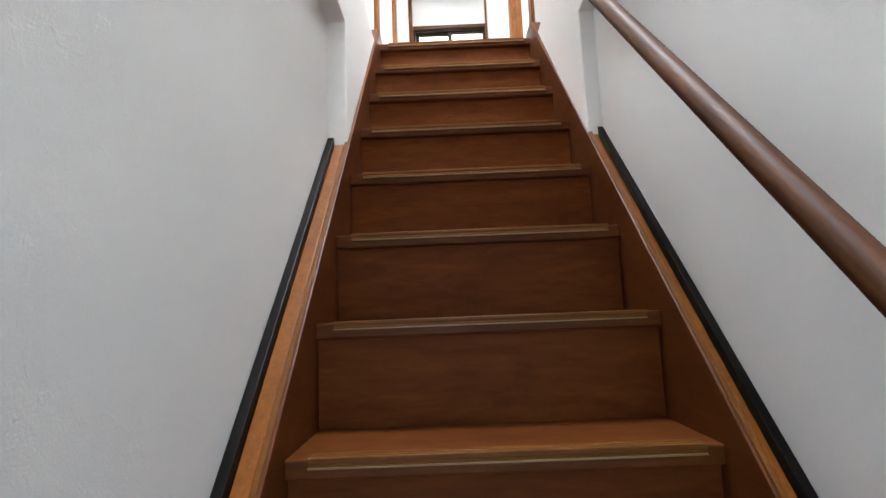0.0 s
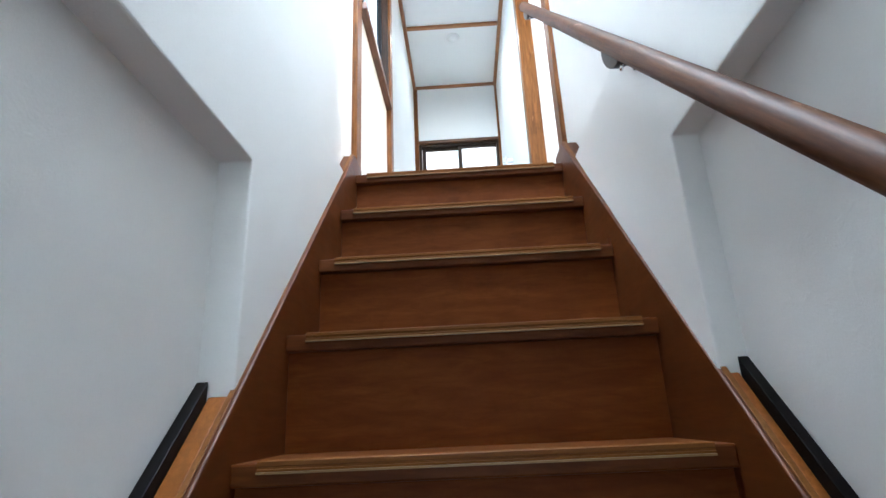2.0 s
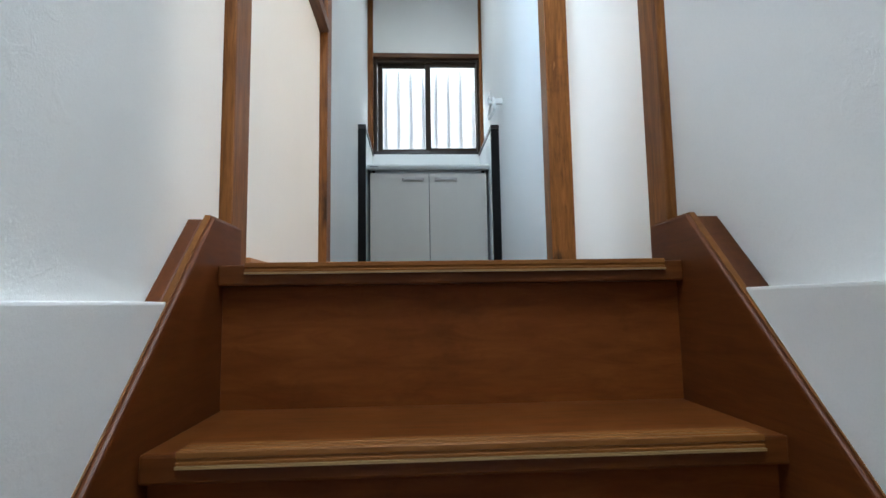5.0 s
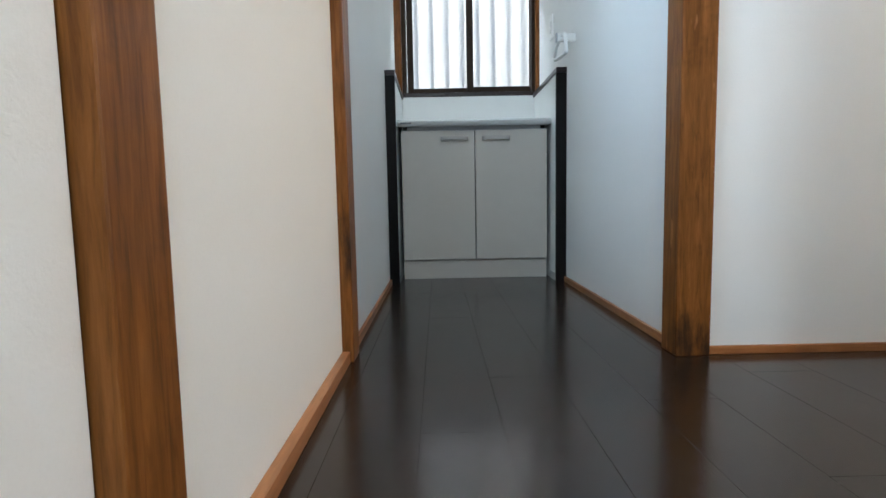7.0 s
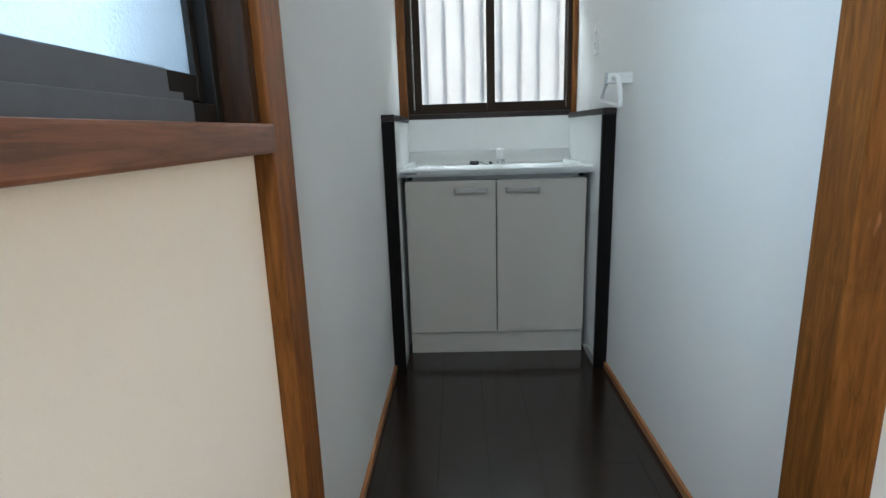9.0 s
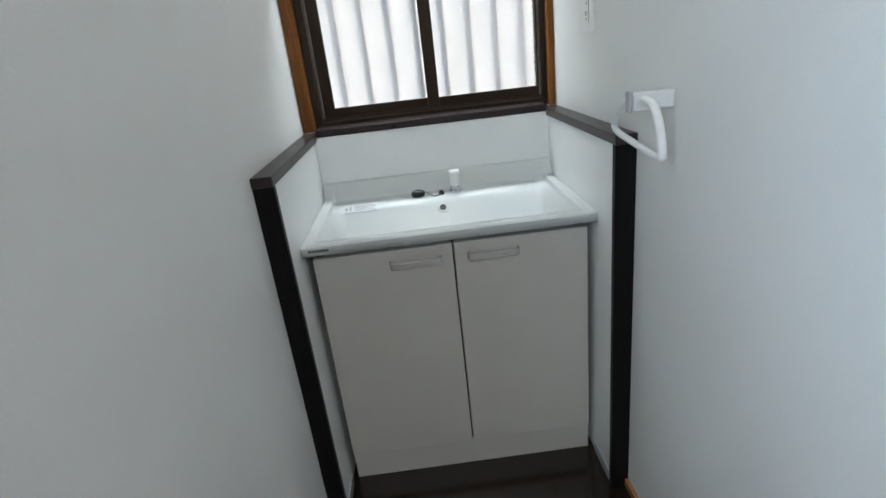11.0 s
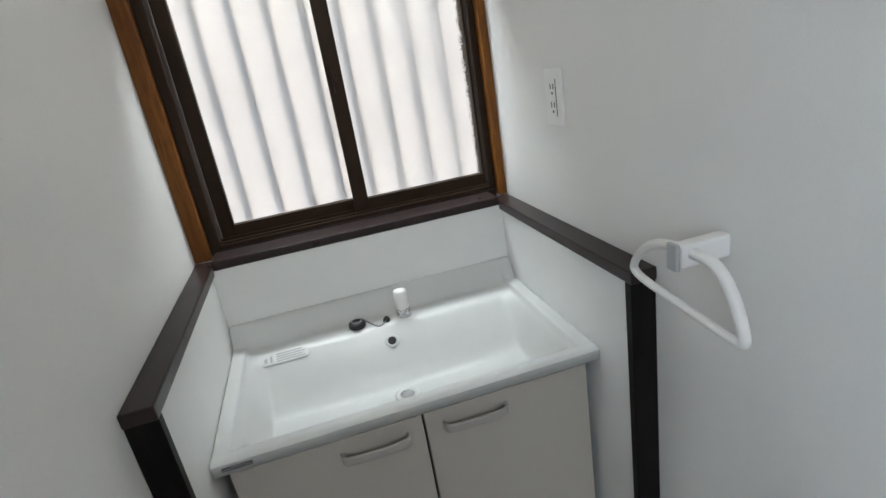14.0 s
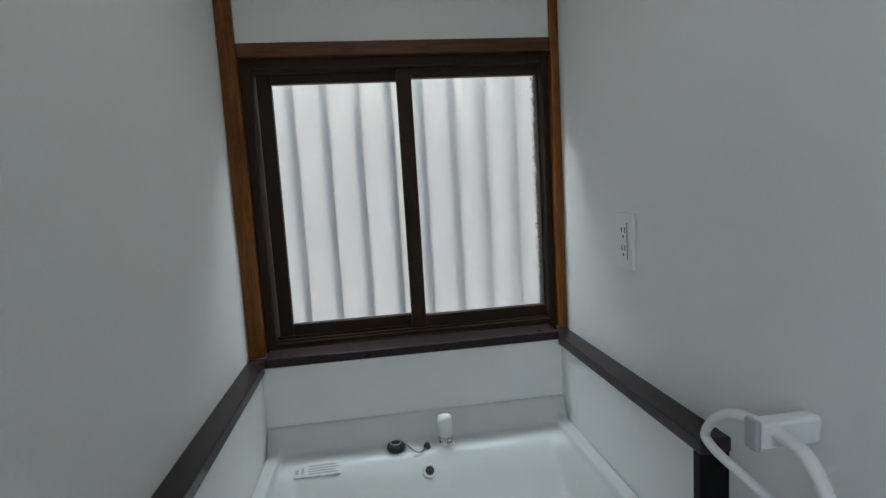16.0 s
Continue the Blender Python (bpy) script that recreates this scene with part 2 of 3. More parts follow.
M_FLOOR = wood("floor_board", (0.012, 0.0072, 0.0045), (0.020, 0.012, 0.0075), (0.030, 0.018, 0.0115), 1, 0.17, 16, 0.0, 0.16, 0.0, 0.62, 0.0, relief=0.01)
M_GAP = plain("dark_gap", (0.01, 0.009, 0.008), 0.8)
M_ALU = plain("brown_aluminium", (0.034, 0.0195, 0.011), 0.45, 0.0, 0.15, 30, 0.05, 0.16)
M_GREYALU = plain("dark_grey_aluminium", (0.05, 0.052, 0.058), 0.38, 0.4, 0.15, 30)
M_SLATE = plain("slate_grey_aluminium", (0.085, 0.098, 0.122), 0.38, 0.1, 0.15, 30)
# dark copy of the frame metal, colouring in the shaded gap by the jamb
M_SHADEALU = plain("shade_dark_aluminium", (0.010, 0.0095, 0.009), 0.5, 0.0, 0.2, 30, 0.05, 0.2)
M_WHITEGLOSS = plain("white_basin_plastic", (0.62, 0.63, 0.615), 0.24, 0.0, 0.02, 6, 0.0, 0.35)
M_CAB = plain("off_white_cabinet", (0.50, 0.47, 0.42), 0.38, 0.0, 0.03, 8, 0.02)
M_PANEL = plain("white_side_panel", (0.8, 0.8, 0.785), 0.4, 0.0, 0.03, 8, 0.03)
M_HANDLE = plain("greyish_handle", (0.43, 0.405, 0.38), 0.42, 0.1, 0.05)
M_PLASTIC = plain("white_plastic", (0.8, 0.79, 0.77), 0.3, 0.0, 0.03, 30, 0.02)
M_GREYPL = plain("grey_plastic", (0.42, 0.43, 0.44), 0.35)
M_CHROME = plain("chrome", (0.75, 0.76, 0.78), 0.08, 1.0, 0.03)
M_CHAIN = plain("dull_chain_metal", (0.22, 0.22, 0.23), 0.35, 0.8)
M_RUBBER = plain("black_rubber", (0.012, 0.012, 0.012), 0.45)
M_IRON = plain("dark_bracket_metal", (0.05, 0.04, 0.035), 0.45, 0.6, 0.2)
M_LABEL = plain("silver_label", (0.6, 0.6, 0.59), 0.4, 0.2)
M_PRINT = plain("pale_print", (0.36, 0.36, 0.37), 0.6)
M_INK = plain("grey_ink", (0.16, 0.16, 0.17), 0.6)
M_GLASS1 = pebbled_glass("frosted_glass", 0.07, 420, 0.25, 0.75, 0.0, 0.15)
M_GLASS3 = pebbled_glass("grainy_frosted_glass", 0.03, 230, 0.08, 0.68, 0.0, 0.32)
M_GLASS2 = pebbled_glass("pebbled_glass", 0.2, 300, 0.3, 0.1, 0.3)
M_SHEET = translucent_sheet("corrugated_plastic")
M_LED = bpy.data.materials.new("lit_led_disc")
M_LED.use_nodes = True
M_LED.node_tree.nodes["Principled BSDF"].inputs["Emission Color"].default_value = (1, 0.98, 0.94, 1)
M_LED.node_tree.nodes["Principled BSDF"].inputs["Emission Strength"].default_value = 12.0
M_GROUND = plain("gravel_ground", (0.22, 0.21, 0.19), 0.9, 0.0, 0.3, 8, 0.6)

# ---- mesh helpers ----


def add_box(bm, x0, x1, y0, y1, z0, z1, bevel=0.0):
    got = bmesh.ops.create_cube(bm, size=1.0, matrix=Matrix.LocRotScale(
        ((x0 + x1) / 2, (y0 + y1) / 2, (z0 + z1) / 2), None, (abs(x1 - x0), abs(y1 - y0), abs(z1 - z0))))
    if bevel:
        edges = list({e for v in got["verts"] for e in v.link_edges})
        bmesh.ops.bevel(bm, geom=edges, offset=bevel, segments=2, profile=0.6, affect="EDGES")
    return bm


def box(x0, x1, y0, y1, z0, z1, bevel=0.0):
    return add_box(bmesh.new(), x0, x1, y0, y1, z0, z1, bevel)


def prism(profile, x0, x1, bevel=0.0):
    """A (y, z) outline drawn out along x."""
    bm = bmesh.new()
    a = [bm.verts.new((x0, y, z)) for y, z in profile]
    b = [bm.verts.new((x1, y, z)) for y, z in profile]
    bm.faces.new(a)
    bm.faces.new(b[::-1])
    n = len(a)
    for i in range(n):
        bm.faces.new((a[i], b[i], b[(i + 1) % n], a[(i + 1) % n]))
    bmesh.ops.recalc_face_normals(bm, faces=bm.faces)
    if bevel:
        bmesh.ops.bevel(bm, geom=list(bm.edges), offset=bevel, segments=2, profile=0.6, affect="EDGES")
    return bm


def tube(points, r, closed=False, sides=14, flat=1.0, bm=None):
    """A round bar through the points; flat squeezes it across its second axis."""
    bm = bm or bmesh.new()
    pts = [Vector(p) for p in points]
    rings, n, up = [], len(pts), None
    for i, p in enumerate(pts):
        a = pts[i - 1] if closed or i else p
        b = pts[(i + 1) % n] if closed or i < n - 1 else p
        d = (b - a).normalized()
        if up is None:
            up = d.orthogonal().normalized()
        up = (up - d * up.dot(d)).normalized()
        side = d.cross(up)
        rings.append([bm.verts.new(p + r * (math.cos(2 * math.pi * k / sides) * up + flat * math.sin(2 * math.pi * k / sides) * side)) for k in range(sides)])
    for i in range(n if closed else n - 1):
        s, e = rings[i], rings[(i + 1) % n]
        for k in range(sides):
            bm.faces.new((s[k], s[(k + 1) % sides], e[(k + 1) % sides], e[k]))
    if not closed:
        bm.faces.new(rings[0][::-1])
        bm.faces.new(rings[-1])
    bmesh.ops.recalc_face_normals(bm, faces=bm.faces)
    return bm


def lathe(outline, place, turn=None, sides=28):
    """A (radius, height) outline spun about z, then turned and moved to its place."""
    bm = bmesh.new()
    rings = [[bm.verts.new((r * math.cos(2 * math.pi * k / sides), r * math.sin(2 * math.pi * k / sides), h)) for k in range(sides)] for r, h in outline]
    for s, e in zip(rings, rings[1:]):
        for k in range(sides):
            bm.faces.new((s[k], s[(k + 1) % sides], e[(k + 1) % sides], e[k]))
    bm.faces.new(rings[0][::-1])
    bm.faces.new(rings[-1])
    bmesh.ops.recalc_face_normals(bm, faces=bm.faces)
    bmesh.ops.transform(bm, matrix=Matrix.Translation(place) @ (turn or Matrix()), verts=bm.verts)
    return bm


def smooth_path(points, rounds=3, closed=True):
    pts = [Vector(p) for p in points]
    for _ in range(rounds):
        out = []
        for i, p in enumerate(pts):
            q = pts[(i + 1) % len(pts)]
            if not closed and i == len(pts) - 1:
                break
            out += [p.lerp(q, 0.25), p.lerp(q, 0.75)]
        pts = out if closed else [pts[0]] + out + [pts[-1]]
    return pts


def mesh_of(name, bm, mat, smooth=False):
    me = bpy.data.meshes.new(name)
    bm.to_mesh(me)
    bm.free()
    me.materials.append(mat)
    if smooth:
        for f in me.polygons:
            f.use_smooth = True
    return me


def thing(name, place, label, category, group="", kind=""):
    ob = new(name)
    ob.empty_display_size = 0.1
    ob.matrix_basis = Matrix.Translation(place)
    return tagged(ob, label, category, group, kind)


def part(name, bm, mat, parent, label="", smooth=False):
    ob = new(name, mesh_of(name, bm, mat, smooth))
    ob.parent = parent
    if parent.type == "EMPTY":
        ob.matrix_parent_inverse = parent.matrix_basis.inverted()
    return tagged(ob, label)


def solid(name, bm, mat, label="", category="", kind="structure", smooth=False):
    return tagged(new(name, mesh_of(name, bm, mat, smooth)), label, category, kind=kind)


# ---- plan ----
G, R, STEPS = 0.221, 0.2295, 12          # going, rise, risers
IN_L, IN_R = -0.408, 0.348               # inner faces of the stringers
LOW_L, LOW_R = -0.417, 0.361             # wall flush with the stringers
UP_L, UP_R = -0.449, 0.402               # wall above the upper floor's edge
REC_L, REC_R = -0.480, 0.400             # set-back wall of the lower storey
COR_L, COR_R = -0.433, 0.435             # corridor
CEIL, BASE, BACK = 2.46, -R * STEPS, -4.3
BAND_LO, BAND_HI, JOG = -0.395, -0.050, -0.868
END = 2.965                              # wall with the window
OUT_L, OUT_R = -0.60, 0.56


def top_line(y):
    return 1.038 * y + 0.091


# ---- walls of the stairwell ----
outline = [(BACK, BAND_LO), (JOG, BAND_LO), (JOG, BASE - 0.1), (0.108, BASE - 0.1), (0.108, BAND_HI), (BACK, BAND_HI)]
solid("wall_stair_left", prism([(y, z - 0.008 if z == BAND_HI else z) for y, z in outline], OUT_L, LOW_L, 0.004), M_WALL)
wl = prism(outline, LOW_R, OUT_R, 0.004)
for v in wl.verts:
    if v.co.x < 0.45 and v.co.y < -0.5:
        v.co.x -= 0.010
solid("wall_stair_right", wl, M_WALL)
solid("wall_lower_left", box(OUT_L, REC_L, BACK, JOG, BASE - 0.1, BAND_LO), M_WALL)
solid("wall_lower_right", box(REC_R, OUT_R, BACK, JOG, BASE - 0.1, BAND_LO), M_WALL)
solid("wall_upper_left", box(OUT_L, UP_L, BACK, 0.108, BAND_HI - 0.008, CEIL), M_WALL)
solid("wall_upper_right", box(UP_R, OUT_R, BACK, 0.112, BAND_HI, CEIL), M_WALL)
# unseen closing wall, with a gap assumed for the lower fill lamp
wl = bmesh.new()
add_box(wl, OUT_L, OUT_R, BACK - 0.12, BACK, -0.7, CEIL)
add_box(wl, OUT_L, -0.42, BACK - 0.12, BACK, BASE - 0.1, -0.7)
add_box(wl, 0.36, OUT_R, BACK - 0.12, BACK, BASE - 0.1, -0.7)
solid("wall_entrance", wl, M_WALL)
solid("floor_lower", box(OUT_L, OUT_R, BACK - 0.12, 0.2, BASE - 0.1, BASE - 0.002), M_FLOOR)

# ---- walls of the upper floor ----
wl = bmesh.new()
add_box(wl, OUT_L, -0.44, 0.202, 1.035, -0.2, 0.944)
add_box(wl, OUT_L, -0.44, 0.202, 1.035, 1.93, CEIL)
solid("wall_left_window", wl, M_WALL)
solid("wall_corridor_left", box(OUT_L, COR_L, 1.128, END + 0.12, -0.2, CEIL), M_WALL)
solid("wall_corridor_right", box(COR_R, OUT_R, 1.119, END + 0.12, -0.2, CEIL), M_WALL)
solid("wall_lobby_far", box(0.4955, 2.2, 1.05, 1.13, -0.2, CEIL), M_WALL)
solid("wall_lobby_near", box(OUT_R, 2.2, 0.07, 0.19, -0.2, CEIL), M_WALL)
# unseen side wall; the opening is assumed, made for the lobby fill
wl = bmesh.new()
add_box(wl, 2.2, 2.3, 0.07, 0.68, -0.2, CEIL)
add_box(wl, 2.2, 2.3, 1.02, 1.13, -0.2, CEIL)
add_box(wl, 2.2, 2.3, 0.68, 1.02, -0.2, 0.4)
add_box(wl, 2.2, 2.3, 0.68, 1.02, 2.0, CEIL)
solid("wall_lobby_side", wl, M_WALL)
wl = bmesh.new()
add_box(wl, COR_L, COR_R, END, END + 0.10, -0.2, 1.017)
add_box(wl, COR_L, COR_R, END, END + 0.10, 1.826, CEIL)
solid("wall_end", wl, M_WALL)
solid("ceiling", box(OUT_L, 2.3, BACK - 0.12, END + 0.12, CEIL, CEIL + 0.08), M_CEIL)

# ---- ground outside ----
solid("ground", box(-400, 400, -400, 400, BASE - 0.4, BASE - 0.15), M_GROUND)

# ---- corner posts ----


def post(name, x0, x1, y0, y1, label):
    ob = tagged(new(name, mesh_of(name, box(x0, x1, y0, y1, 0.0, CEIL, 0.004), M_POST)), label, "post", "corridor posts")
    return ob


post("wooden_post", -0.56, -0.427, 0.112, 0.201, "orange-brown varnished wooden post beside the stair head and wall")
post("wooden_post", 0.384, 0.52, 0.114, 0.192, "orange-brown varnished wooden post at the stair head by the lobby")
post("wooden_post", -0.56, -0.411, 1.036, 1.127, "worn brown wooden post between the window and corridor wall")
post("wooden_post", 0.407, 0.495, 1.030, 1.118, "scuffed orange-brown wooden corner post where corridor meets lobby")

# ---- skirting ----
solid("baseboard_1", box(COR_L, COR_L + 0.011, 1.128, 2.283, 0.0, 0.026, 0.002), M_TRIMY)
solid("baseboard_2", box(COR_R - 0.011, COR_R, 1.119, 2.283, 0.0, 0.026, 0.002), M_TRIMY)
solid("baseboard_3", box(-0.44, -0.420, 0.202, 1.035, 0.0, 0.03, 0.002), M_TRIMY)
solid("baseboard_4", box(0.496, 2.2, 1.04, 1.05, 0.0, 0.022, 0.002), M_TRIMX)

# ---- ceiling battens ----
for name, bm in (("trim_1", box(COR_L, COR_L + 0.03, 0.2, END, CEIL - 0.03, CEIL - 0.002)),
                 ("trim_2", box(COR_R - 0.03, COR_R, 1.135, END, CEIL - 0.03, CEIL - 0.002))):
    solid(name, bm, M_TRIMY)
for i, y in enumerate((2.94, 2.06, 1.17, 0.28)):
    solid("trim_%d" % (i + 3), box(COR_L + 0.031, COR_R - 0.031, y, y + 0.028, CEIL - 0.026, CEIL - 0.002), M_TRIMX)

# ---- staircase ----
stairs = thing("staircase", (-0.03, -2.6, BASE), "steep brown wooden staircase with worn treads between white walls", "staircase")
NOSE = ((0.036, -0.001), (0.036, 0.003), (0.024, 0.003), (0.023, 0.0015), (0.020, 0.0015), (0.019, 0.003), (0.009, 0.003), (0.008, 0.0015), (0.005, 0.0015),
        (0.004, 0.003), (-0.002, 0.003), (-0.003, 0.002), (-0.003, -0.004), (-0.0015, -0.005), (-0.0015, -0.008), (-0.003, -0.009), (-0.003, -0.012), (0.001, -0.012), (0.001, -0.001))
for k in range(STEPS):
    y, z = -k * G, -k * R
    back = 0.075 if k == 0 else y + G + 0.034
    tread = part("tread", box(IN_L, IN_R, y, back, z - 0.034, z, 0.004), M_STAIR, stairs)
    s = prism([(y + v, z + w) for v, w in NOSE], -0.366, 0.316)
    strip = part("nosing_strip", s, M_NOSE, tread, "tan ribbed anti-slip strip on the tread edge")
    i1 = bmesh.new()
    add_box(i1, -0.366, 0.316, y - 0.006, y + 0.001, z - 0.0155, z - 0.0125)
    part("bright_edge", i1, M_INLAY, strip, "pale yellow edge line")
    part("riser", box(IN_L, IN_R, y + 0.024, y + 0.036, z - R, z - 0.034), M_RISER, stairs)
part("wooden_peg", box(IN_R - 0.008, IN_R - 0.002, -0.436, -0.428, -2 * R, -2 * R + 0.018, 0.001), M_STRING, stairs, "small dark wooden peg on the tread end")


def stringer_outline(y0, y1, drop):
    knee = (0.074 - 0.091) / 1.038
    top = [(y0, top_line(y0)), (knee, 0.074), (y1, 0.074)]
    return top + [(y1, 0.074 - drop), (knee, 0.074 - drop), (y0, top_line(y0) - drop)]


for a, b in ((IN_L - 0.018, IN_L), (IN_R, IN_R + 0.018)):
    part("stringer", prism(stringer_outline(-2.72, 0.112, 0.42), a, b, 0.004), M_STRING, stairs)
def bead_outline(y0):
    knee = (0.074 - 0.091) / 1.038
    return [(y0, top_line(y0) + 0.0035), (knee, 0.0775), (0.108, 0.0775), (0.108, 0.0745), (knee, 0.0745), (y0, top_line(y0) + 0.0005)]


for a, b in ((IN_L - 0.0165, IN_L - 0.007), (IN_R + 0.007, IN_R + 0.0165)):
    part("top_bead", prism(bead_outline(-2.72), a, b, 0.001), M_NOSE, stairs, "slightly paler moulding along the stringer top")
for a, b in ((UP_L - 0.004, IN_L - 0.019), (IN_R + 0.019, UP_R + 0.002)):
    part("end_cap", prism([(y, z - 0.003) for y, z in stringer_outline(-0.3, 0.109, 0.12)], a, b, 0.003), M_STRING, stairs)
for a, b in ((-0.458, IN_L - 0.019), (IN_R + 0.019, 0.381)):
    part("side_ledge", prism([(-2.72, top_line(-2.72) - 0.004), (JOG - 0.002, top_line(JOG) - 0.006), (JOG - 0.002, top_line(JOG) - 0.1), (-2.72, top_line(-2.72) - 0.1)], a, b, 0.002),
         M_LEDGE, stairs, "bright orange wooden ledge beside the stringer")
for a, b in ((REC_L + 0.001, -0.459), (0.382, REC_R - 0.001)):
    part("edge_strip", prism([(-2.72, top_line(-2.72) + 0.022), (JOG - 0.004, top_line(JOG) + 0.018), (JOG - 0.004, top_line(JOG) - 0.1), (-2.72, top_line(-2.72) - 0.1)], a, b, 0.002),
         M_BLACK, stairs, "black painted edge strip against the wall")

# ---- handrail ----


def rail_z(y):
    return 0.90 + 1.035 * (y - 0.21)


RX = 0.31
rail = thing("handrail", (RX, -0.75, rail_z(-0.75)), "round dark brown wooden handrail on metal brackets along the wall", "handrail")
SLOPE = math.atan(1.035)
half = 1.55 / math.cos(SLOPE)
bar = part("rail", tube([(0, half * k / 12, 0) for k in range(-12, 13)], 0.0215, sides=24), M_RAIL, rail, smooth=True)
bar.matrix_basis = Matrix.Translation((RX, -1.35, rail_z(-1.35))) @ Matrix.Rotation(SLOPE, 4, "X")
part("end_knob", lathe(((0.019, 0), (0.0225, 0.004), (0.0225, 0.016), (0.017, 0.024), (0.004, 0.026)), (RX, 0.196, rail_z(0.196)), Euler((radians(-44), 0, 0)).to_matrix().to_4x4()), M_RAIL, rail, smooth=True)
along = Vector((0, math.cos(SLOPE), math.sin(SLOPE)))
under = Vector((0, math.sin(SLOPE), -math.cos(SLOPE)))
for y, wall in ((-0.785, LOW_R), (0.115, 0.384)):
    mid = Vector((RX, y, rail_z(y)))
    moon = [mid + under * (0.016 + 0.028 * math.sin(math.pi * k / 16)) - along * (0.064 * math.cos(math.pi * k / 16)) for k in range(17)]
    br = part("bracket", prism([(p.y, p.z) for p in moon], RX - 0.011, RX + 0.011, 0.002), M_IRON, rail, "dark half-moon metal bracket under the rail")
    foot = mid + under * 0.034
    part("arm", tube([(RX + 0.010, foot.y, foot.z), (wall, foot.y, foot.z)], 0.007), M_IRON, br, smooth=True)
    part("wall_plate", lathe(((0.019, 0), (0.019, 0.004), (0.014, 0.007)), (wall, foot.y, foot.z), Euler((0, radians(-90), 0)).to_matrix().to_4x4()), M_IRON, br)
    tip = mid + under * 0.026 - along * 0.060
    part("screw", tube([tip, tip + under * 0.014], 0.0035, sides=10), M_CHROME, br, "small bright screw", True)

# ---- window at the corridor's end ----
win = thing("window_1", (0.01, END, 1.02), "sliding window of frosted glass in brown aluminium and wood", "window", kind="structure")
for x0, x1 in ((COR_L, -0.392), (0.412, COR_R)):
    part("window_casing", box(x0, x1, END - 0.012, END + 0.05, 1.031, CEIL - 0.03, 0.003), M_POST, win, "orange-brown wooden window casing")
part("lintel", box(-0.391, 0.411, END - 0.010, END + 0.05, 1.79, 1.825, 0.003), M_LINTEL, win, "brown wooden lintel over the window")
fr = bmesh.new()
add_box(fr, -0.391, -0.366, END + 0.012, END + 0.10, 1.046, 1.789, 0.002)
add_box(fr, 0.392, 0.411, END + 0.012, END + 0.10, 1.046, 1.789, 0.002)
add_box(fr, -0.366, 0.392, END + 0.012, END + 0.10, 1.764, 1.789, 0.002)
add_box(fr, -0.366, 0.392, END + 0.012, END + 0.10, 1.046, 1.058, 0.002)
add_box(fr, -0.366, 0.392, END + 0.018, END + 0.022, 1.058, 1.064)
add_box(fr, -0.366, 0.392, END + 0.050, END + 0.054, 1.058, 1.066)
part("window_frame", fr, M_ALU, win)


def sash(x0, x1, gx0, gx1, y, parent, glass):
    s = bmesh.new()
    add_box(s, x0, gx0, y, y + 0.022, 1.060, 1.762, 0.002)
    add_box(s, gx1, x1, y, y + 0.022, 1.060, 1.762, 0.002)
    add_box(s, gx0, gx1, y, y + 0.022, 1.737, 1.762, 0.002)
    add_box(s, gx0, gx1, y, y + 0.022, 1.060, 1.095, 0.002)
    ob = part("sash", s, M_ALU, parent, "brown aluminium sliding sash")
    pane = part("pane", box(gx0, gx1, y + 0.009, y + 0.013, 1.095, 1.737), glass, ob, "frosted glass pane")
    pane.visible_shadow = False
    return ob


sash(-0.362, 0.040, -0.325, 0.006, END + 0.056, win, M_GLASS1)
near = sash(0.000, 0.388, 0.040, 0.382, END + 0.028, win, M_GLASS3)
lock = bmesh.new()
add_box(lock, 0.012, 0.026, END + 0.018, END + 0.028, 1.385, 1.435, 0.002)
tube(smooth_path([(0.019, END + 0.018, 1.41), (0.012, END + 0.012, 1.425), (0.008, END + 0.012, 1.445)], 2, False), 0.0045, bm=lock)
part("crescent_lock", lock, M_ALU, near, "brown metal crescent latch")

sill = bmesh.new()
add_box(sill, -0.384, 0.384, 2.890, END + 0.012, 1.020, 1.043, 0.003)
add_box(sill, -0.391, 0.411, END + 0.013, END + 0.11, 1.018, 1.045, 0.002)
part("window_sill", sill, M_DARK, win, "glossy dark brown window sill board")

sheet = bmesh.new()
cols = []
for i in range(30 * 20 + 1):
    x = -1.5 + i * 0.005
    y = 3.30 - 0.007 * abs(math.sin(math.pi * (x + 0.306) / 0.102)) ** 0.3
    cols.append([sheet.verts.new((x, y + (0.001 if k else 0), z)) for k, z in enumerate((0.2, 2.6))])
for a, b in zip(cols, cols[1:]):
    sheet.faces.new((a[0], b[0], b[1], a[1]))
bmesh.ops.solidify(sheet, geom=list(sheet.faces), thickness=0.0015)
screen = thing("corrugated_screen", (0, 3.30, 0.2), "white corrugated translucent plastic screen outside the window", "screen")
part("sheet", sheet, M_SHEET, screen, smooth=True)
# made-up slats behind each groove block the back light, drawing dark ribs
for i in range(29):
    x = -1.428 + i * 0.102
    part("batten", box(x - 0.005, x + 0.005, 3.3025, 3.315, 0.2, 2.6), M_GREYALU, screen)
for z in (0.22, 2.5):
    part("support_bar", box(-1.5, 1.5, 3.3155, 3.335, z, z + 0.03, 0.002), M_GREYALU, screen)
for x in (-0.7, 0.7):
    part("bracket_arm", box(x * 0.77 - 0.02, x * 0.77 + 0.02, END + 0.12, 3.302, 0.22, 0.25, 0.002), M_GREYALU, screen)

